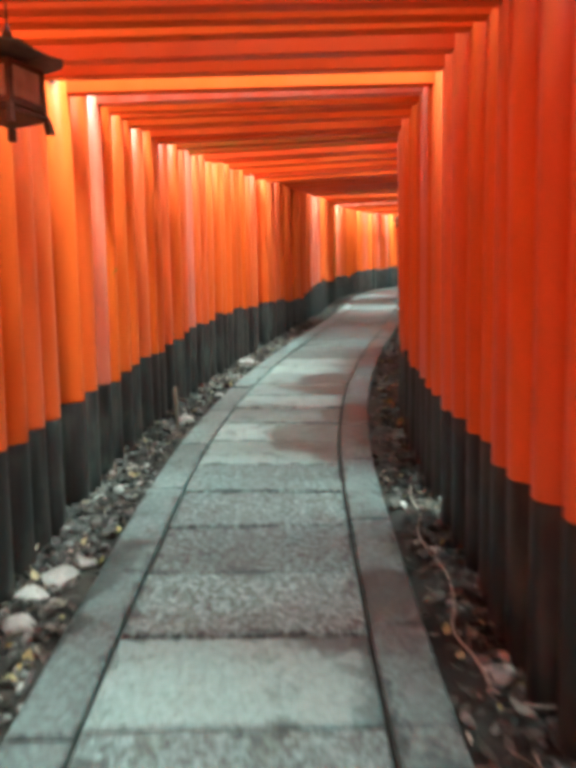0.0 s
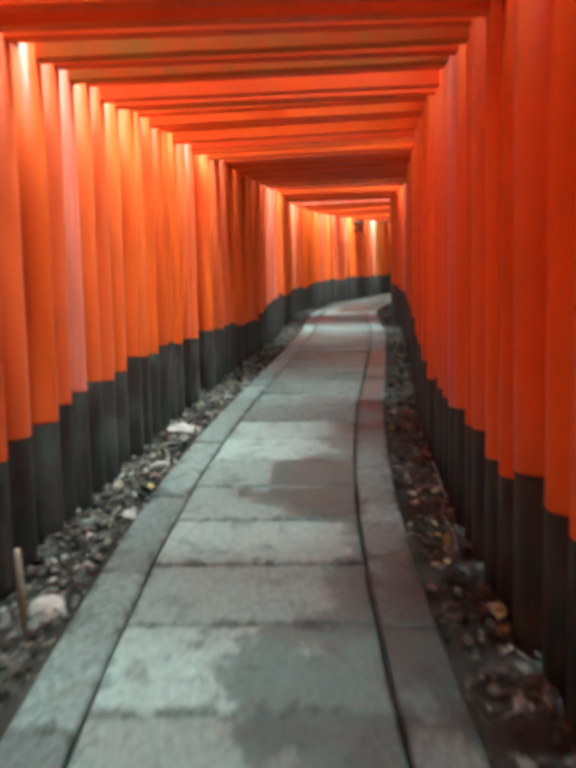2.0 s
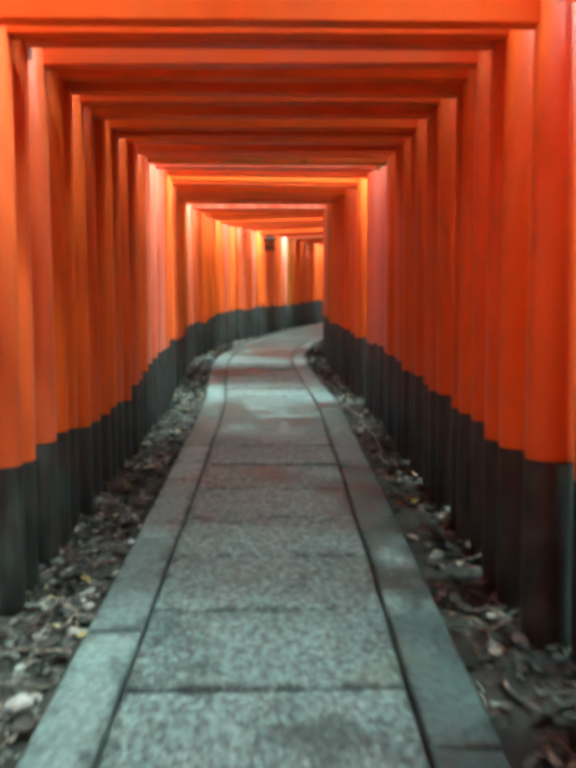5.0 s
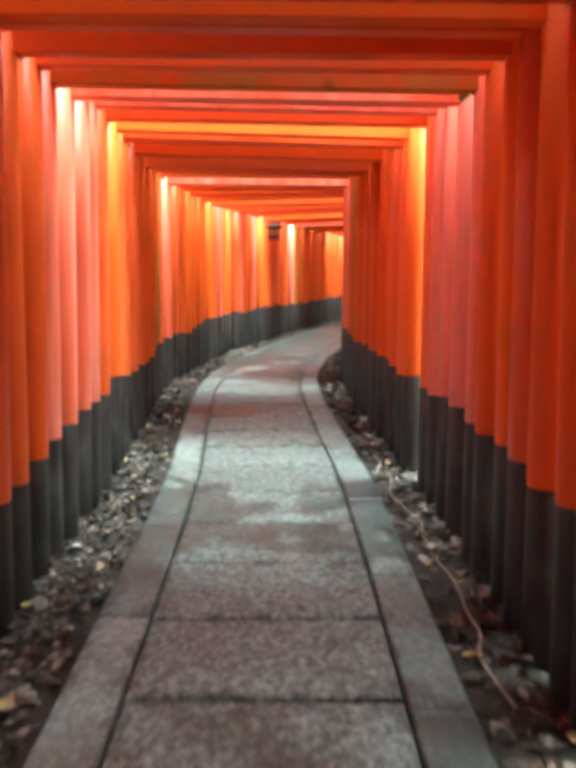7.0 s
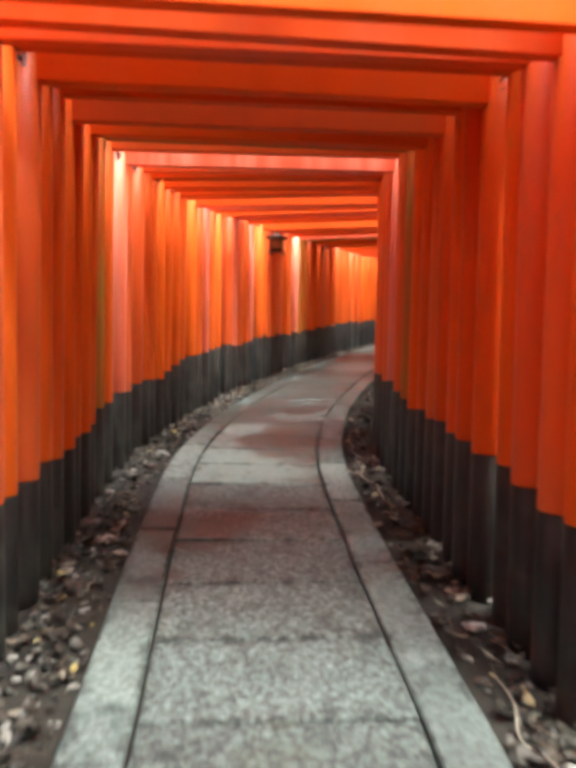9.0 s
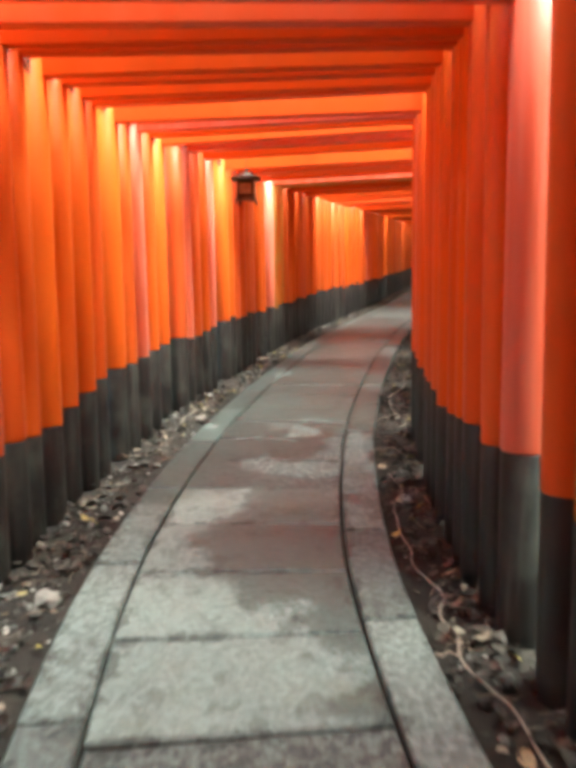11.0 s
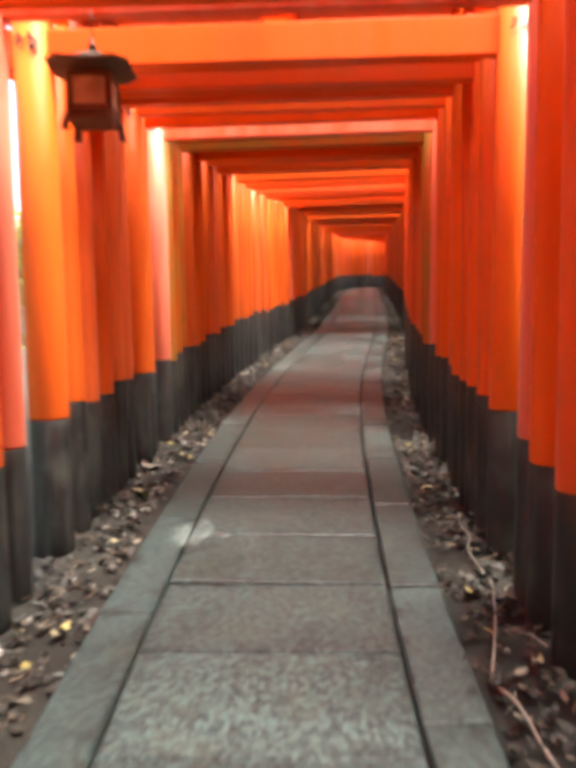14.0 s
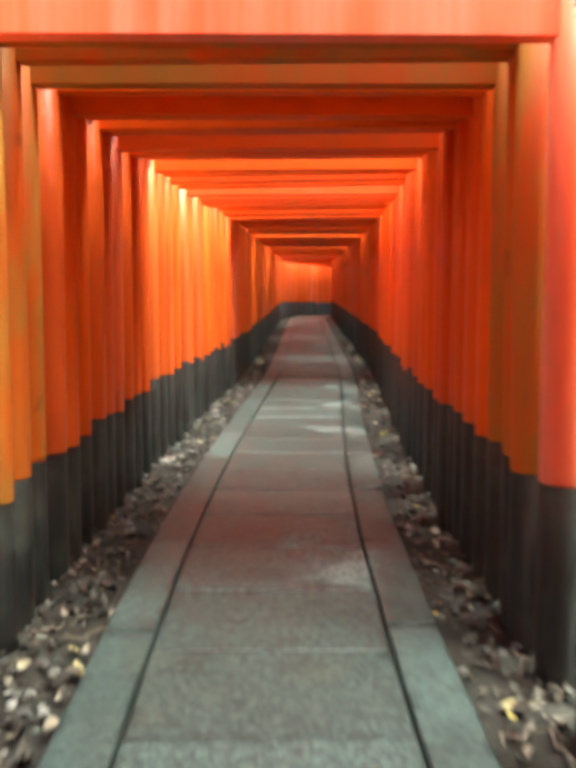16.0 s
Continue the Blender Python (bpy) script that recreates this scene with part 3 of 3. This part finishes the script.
def lantern(s, lat, low, turn, label):
    """Hanging lantern: four-posted frame, latticed panes, wide hipped roof with turned-up eaves, hook."""
    thing = new("hanging_lantern")
    thing.matrix_world = Matrix.Translation(spot(s, lat, low)) @ pose(0, 0, 0, 0, 0, yaw_at(s) + turn) @ Matrix.Scale(LANTERN, 4)
    tagged(thing, label, "lantern", "hanging lanterns")
    w, h = 0.092, 0.225
    bm = bmesh.new()
    box(bm, -w - 0.018, w + 0.018, -w - 0.018, w + 0.018, 0.020, 0.040, 0.004)
    box(bm, -w - 0.008, w + 0.008, -w - 0.008, w + 0.008, 0.046, 0.080, 0.003)
    part("base", bm, IRON, thing)
    for x in (-1, 1):
        for y in (-1, 1):
            bm = bmesh.new()
            loops = []
            for z, o, r in ((-0.030, 0.016, 0.014), (0.02, 0.008, 0.012), (0.055, 0.0, 0.010), (h, -0.006, 0.010)):
                c = (x * (w + o), y * (w + o))
                loops.append([bm.verts.new((c[0] + r * a, c[1] + r * b, z)) for a, b in ((-1, -1), (1, -1), (1, 1), (-1, 1))])
            for p, q in zip(loops, loops[1:]):
                for k in range(4):
                    bm.faces.new((p[k], p[(k + 1) % 4], q[(k + 1) % 4], q[k]))
            bm.faces.new(loops[0][::-1])
            bm.faces.new(loops[-1])
            part("post", bm, IRON, thing)
    for k in range(4):
        rot = Matrix.Rotation(k * math.pi / 2, 4, "Z")
        bm = bmesh.new()
        box(bm, -w + 0.012, w - 0.012, -w + 0.001, -w + 0.005, 0.082, h - 0.022, 0)
        bm.transform(rot)
        pane = part("pane", bm, PAPER, thing, "yellowed translucent pane")
        bm = bmesh.new()
        for z0, z1 in ((0.055, 0.082), (h - 0.022, h)):
            box(bm, -w + 0.008, w - 0.008, -w - 0.004, -w + 0.008, z0, z1, 0)
        for x in (-w + 0.014, w - 0.014):
            box(bm, x - 0.005, x + 0.005, -w - 0.003, -w + 0.007, 0.082, h - 0.022, 0)
        bm.transform(rot)
        part("lattice", bm, IRON, pane)
    bm = bmesh.new()
    loops = []
    for r, z in ((0.178, h + 0.022), (0.182, h + 0.030), (0.150, h + 0.040), (0.095, h + 0.066), (0.045, h + 0.100), (0.022, h + 0.112)):
        loops.append([])
        for k in range(16):
            a = (k + 0.5) * math.pi / 8
            m = r / max(abs(math.cos(a)), abs(math.sin(a)))
            lift = 0.022 * max(0, (m / r - 1.0) / 0.414) * (r / 0.18) ** 2
            loops[-1].append(bm.verts.new((m * math.cos(a), m * math.sin(a), z + lift)))
    for p, q in zip(loops, loops[1:]):
        for k in range(16):
            bm.faces.new((p[k], p[(k + 1) % 16], q[(k + 1) % 16], q[k]))
    bm.faces.new(loops[0][::-1])
    bm.faces.new(loops[-1])
    roof = part("roof", bm, PATINA, thing, "dark greenish metal roof with flared eaves")
    bm = rings(bmesh.new(), [(0.010, h + 0.108), (0.020, h + 0.125), (0.022, h + 0.135), (0.012, h + 0.150), (0.006, h + 0.165), (0.004, h + 0.180)], 12)
    part("finial", bm, IRON, roof)
    # hook up to the tie beam
    bm = rings(bmesh.new(), [(0.004, h + 0.178), (0.004, (NUKI_Z - low + 0.03) / LANTERN)], 8)
    part("hook", bm, IRON, thing)
    return thing


lantern(26.34, -0.69, 1.974, 4, "dark bronze hanging lantern with unlit panes")
lantern(5.53, -0.79, 1.974, -24, "dark bronze hanging lantern with yellowed panes")


# ---- stake, stones, roots ----
def stake(s, lat):
    bm = rings(bmesh.new(), [(0.014, -0.12), (0.015, 0.25), (0.013, 0.305), (0.006, 0.315)], 8)
    ob = part("wooden_stake", bm, PALEWOOD)
    ob.matrix_world = Matrix.Translation(spot(s, lat)) @ pose(0, 0, 0, 2, -2, 0)
    tagged(ob, "short pale weathered wooden stake set in the gravel", "stake")


stake(8.72, -0.9)


def stone(s, lat, size, seed, squash=0.45):
    q = random.Random(seed)
    bm = bmesh.new()
    bmesh.ops.create_icosphere(bm, subdivisions=2, radius=0.5)
    for v in bm.verts:
        n = noise.noise(v.co * 2.3 + Vector((seed, 0, 0)))
        v.co *= 1 + 0.35 * n
        v.co.z *= squash
        v.co.x *= 1.25
    bmesh.ops.scale(bm, vec=(size, size, size), verts=bm.verts)
    ob = part("stone", bm, ROCK)
    ob.matrix_world = Matrix.Translation(spot(s, lat, -0.045 + size * squash * 0.28)) @ pose(0, 0, 0, q.uniform(-8, 8), q.uniform(-8, 8), q.uniform(0, 360))
    tagged(ob, "flat pale grey stone lying in the gravel", "stone", "stones beside the path")


for i, (s, lat, size) in enumerate([(6.15, -0.92, 0.17), (6.0, -1.0, 0.12), (6.3, -0.84, 0.10), (5.75, -0.95, 0.13), (8.9, -0.88, 0.16), (10.75, -0.86, 0.13), (11.6, -0.93, 0.26),
                                    (12.9, -0.84, 0.10), (5.4, 0.95, 0.11), (6.4, 0.9, 0.08), (17.0, 0.92, 0.09), (9.9, -0.82, 0.09), (20.1, -0.9, 0.1), (23.2, 0.9, 0.1), (25.1, -0.86, 0.1), (28.2, 0.9, 0.09)]):
    stone(s, lat, size, i + 1)


def root(points, radius):
    """A pale surface root or cord: a tapering tube through wandering points."""
    curve = bpy.data.curves.new("root", "CURVE")
    curve.dimensions, curve.bevel_depth, curve.bevel_resolution, curve.resolution_u = "3D", radius, 2, 6
    sp = curve.splines.new("BEZIER")
    sp.bezier_points.add(len(points) - 1)
    for i, (p, (s, lat, up)) in enumerate(zip(sp.bezier_points, points)):
        p.co = spot(s, lat, up)
        p.handle_left_type = p.handle_right_type = "AUTO"
        p.radius = 1.0 - 0.5 * i / len(points)
    holder = bpy.data.objects.new("root", curve)
    scene.collection.objects.link(holder)
    me = bpy.data.meshes.new_from_object(holder)
    bpy.data.objects.remove(holder)
    me.materials.append(ROOTWOOD)
    me.polygons.foreach_set("use_smooth", [True] * len(me.polygons))
    ob = new("surface_root", me)
    tagged(ob, "thin bleached tree root snaking over the litter", "root", "surface roots")


q = random.Random(4)
for s0, s1, side in ((5.3, 7.2, 1), (9.4, 11.2, 1), (15.6, 18.6, 1), (20.6, 23.6, 1), (25.0, 27.4, 1), (24.8, 25.4, -1)):
    n = int((s1 - s0) / 0.16)
    lat, pts = 0.92, []
    for k in range(n + 1):
        lat = min(1.02, max(0.80, lat + q.uniform(-0.05, 0.05)))
        pts.append((s0 + (s1 - s0) * k / n, side * lat, q.uniform(-0.025, 0.012)))
    root(pts, 0.0065)


# ---- woods outside the tunnel ----
def tree_parts(seed, height, spread, leaves):
    """A forked trunk and a ragged crown of single leaves."""
    q = random.Random(seed)
    bm = bmesh.new()
    tips = []

    def limb(p, d, length, r, depth):
        steps, prev = 5, None
        for k in range(steps + 1):
            side = d.orthogonal().normalized()
            other = d.cross(side).normalized()
            rr = r * (1 - 0.45 * k / steps)
            ring = [bm.verts.new(p + side * rr * math.cos(a * 1.047) + other * rr * math.sin(a * 1.047)) for a in range(6)]
            if prev:
                for a in range(6):
                    bm.faces.new((prev[a], prev[(a + 1) % 6], ring[(a + 1) % 6], ring[a])).smooth = True
            prev = ring
            if k < steps:
                p = p + d * (length / steps)
                d = (d + Vector((q.uniform(-.12, .12), q.uniform(-.12, .12), 0.03))).normalized()
            if depth < 3 and k >= 2:
                out = Vector((q.uniform(-1, 1), q.uniform(-1, 1), q.uniform(0.1, 0.8))).normalized()
                limb(p, (d * 0.45 + out).normalized(), length * q.uniform(0.35, 0.5) * spread, rr * 0.5, depth + 1)
            if depth >= 2:
                tips.append(p.copy())

    limb(Vector((0, 0, -0.3)), Vector((0, 0, 1)), height, height * 0.022, 1 if height > 4 else 2)
    g2 = np.random.default_rng(seed)
    base = np.array([tips[i % len(tips)] for i in range(leaves)])
    at = base + g2.normal(0, 0.28 * spread + 0.05, (leaves, 3))
    v4 = np.array([(-0.5, 0, 0), (0, -0.22, 0.05), (0.5, 0, 0), (0, 0.22, 0.05)])
    verts = []
    for i in range(leaves):
        e = np.array(Euler((g2.normal(0, 0.6), g2.normal(0, 0.6), g2.uniform(0, 6.28))).to_matrix())
        verts.append(v4 * g2.uniform(0.10, 0.2) @ e.T + at[i])
    crown = mesh_of("crown", np.concatenate(verts), [(4 * i, 4 * i + 1, 4 * i + 2, 4 * i + 3) for i in range(leaves)], LEAF)
    return bm, crown


def tree(name, seed, height, spread, leaves, label, category):
    bm, crown = tree_parts(seed, height, spread, leaves)
    top = new(name)
    tagged(top, label, category, "woods beside the path")
    part("trunk" if height > 4 else "stem", bm, BARK, top)
    part("crown", crown, None, top)
    return top


tall = tree("tree", 21, 9.0, 1.0, 7000, "tall broadleaf tree with a ragged green crown", "tree")
other = tree("tree", 22, 7.5, 1.1, 7000, "leaning broadleaf tree with yellow-green leaves", "tree")
shrub = tree("shrub", 23, 2.2, 0.9, 2600, "leafy yellow-green shrub behind the gates", "shrub")
bush = tree("shrub", 24, 3.6, 0.9, 5200, "tall leafy green bush added behind the gates", "shrub")
# unseen bushes close by, added to keep side light out of the tunnel
for k, (s, lat) in enumerate([(v, -3.2) for v in (1.0, 3.2, 5.0, 6.8, 8.5, 10.3, 12.0)] + [(v, 3.2) for v in (4.5, 6.0, 7.5, 9.0, 10.5, 12.0, 13.5)] + [(v, 3.5) for v in (16.2, 17.8, 19.8, 22.8, 25.0, 27.2, 29.5, 32.0)]):
    m = Matrix.Translation(spot(s, lat + 0.25 * (k % 3), -0.15)) @ pose(0, 0, 0, 0, 0, 67 * k)
    if k:
        copy_thing(bush, m)
    else:
        bush.matrix_world = m
placed = []
q = random.Random(12)
for kind, n, lo, hi in ((tall, 10, 8.0, 15.0), (other, 10, 7.0, 13.0), (shrub, 90, 2.6, 4.2)):
    for k in range(n):
        side = -1 if k % 2 else 1
        s = -3 + 62 * (k + q.random() * 0.8) / n
        if kind is not shrub and (s < 22 if side > 0 else 15 < s < 33):
            continue                     # open slope there
        away = 3.0 if kind is shrub and side < 0 and s > 13 else 0.0
        p = spot(s, side * (away + q.uniform(lo, hi)), -0.15)
        m = Matrix.Translation(p) @ pose(0, 0, 0, 0, 0, q.uniform(0, 360))
        if kind not in placed:
            placed.append(kind)
            kind.matrix_world = m
        else:
            copy_thing(kind, m)
# unseen bushes, added to cover bright sky between the gates at the bend
for k in range(9):
    copy_thing(bush, Matrix.Translation(spot(54.5 + 1.25 * k, -3.4, -0.1)) @ pose(0, 0, 0, 0, 0, 77 * k))
for k, s in enumerate((21.0, 22.6, 24.3, 25.8, 27.4, 29.0, 31.0)):
    copy_thing(bush, Matrix.Translation(spot(s, -6.2 - 0.5 * (k % 3), -0.1)) @ pose(0, 0, 0, 0, 0, 51 * k))


# ---- paving: single slabs across the middle, kerb stones along both sides ----
def build_paving():
    bed = np.arange(-2.0, 63.01, 0.5)
    v = np.stack([spots(bed, np.full(len(bed), la), up) for la, up in ((-0.735, -0.06), (-0.72, -0.03), (0.72, -0.03), (0.735, -0.06))], axis=1).reshape(-1, 3)
    f = [(4 * i + k, 4 * i + k + 1, 4 * i + k + 5, 4 * i + k + 4) for i in range(len(bed) - 1) for k in range(3)]
    pavement = new("pavement", mesh_of("pavement", v, f, EARTH))
    tagged(pavement, "narrow sloping path of weathered grey stone slabs with kerb stones", "pavement", kind="structure")
    q = random.Random(9)

    def slab(name, s0, s1, l0, l1, lift):
        """A six-sided stone with chamfered upper edges that follows the bend of the way."""
        e, d, n = 0.009, 0.075, 3
        cs, cl = (s0 + s1) / 2, (l0 + l1) / 2
        o = spot(cs, cl, 0)
        tilt, roll = q.uniform(-0.004, 0.004), q.uniform(-0.004, 0.004)
        verts, faces = [], []
        for k in range(n + 1):
            u = k / n
            for inset, up in ((0, -d), (0, -e), (e, 0)):
                ends = inset if k == 0 else -inset if k == n else 0
                s = s0 + (s1 - s0) * u + ends
                for la in (l0 + inset, l1 - inset):
                    wob = 0.0035 * noise.noise(Vector((s * 7, la * 7, 3)))
                    h = up + lift + tilt * (2 * u - 1) + roll * (1 if la > cl else -1)
                    verts.append(spot(s + wob, la + wob, h) - o)
        for k in range(n):
            a, b = 6 * k, 6 * k + 6
            faces += [(a, a + 2, b + 2, b), (a + 2, a + 4, b + 4, b + 2), (a + 4, a + 5, b + 5, b + 4), (a + 5, a + 3, b + 3, b + 5), (a + 3, a + 1, b + 1, b + 3)]
        faces += [(0, 1, 3, 2), (2, 3, 5, 4), (6 * n, 6 * n + 2, 6 * n + 3, 6 * n + 1), (6 * n + 2, 6 * n + 4, 6 * n + 5, 6 * n + 3)]
        me = mesh_of(name, verts, faces, (SHADED_KERB if l0 > 0 and s0 < 14 else KERB) if name == "kerb_stone" else SMOOTH if 5.2 < cs < 5.7 or 7.7 < cs < 11.9 or 20.9 < cs < 23.4 else STONE)
        # distance from the cross joint, and place across the stone
        uv = me.uv_layers.new(name="UVMap")
        for loop in me.loops:
            k, j = divmod(loop.vertex_index, 6)
            uv.data[loop.index].uv = (min(k, n - k) / n * (s1 - s0), j % 2)
        bm = bmesh.new()
        bm.from_mesh(me)
        bmesh.ops.recalc_face_normals(bm, faces=bm.faces)
        bm.to_mesh(me)
        bm.free()
        ob = new(name, me)
        ob.parent = pavement
        ob.location = o

    # joints of the middle slabs: 0.515 m apart at first, 0.545 m further up
    s, pitch = 5.10 - 0.515 * 13, 0.515
    while s < 61:
        pitch = 0.515 if s < 11 else 0.545
        slab("paving_slab", s + 0.005, s + pitch - 0.005, -0.492, 0.492, q.uniform(-0.004, 0.004))
        s += pitch
    for side in (-1, 1):
        s = -1.2
        while s < 61:
            length = q.choice((0.92, 1.0, 1.04, 1.1))
            a, b = sorted((side * 0.506, side * 0.728))
            slab("kerb_stone", s + 0.005, s + length - 0.005, a, b, q.uniform(-0.002, 0.008))
            s += length


build_paving()
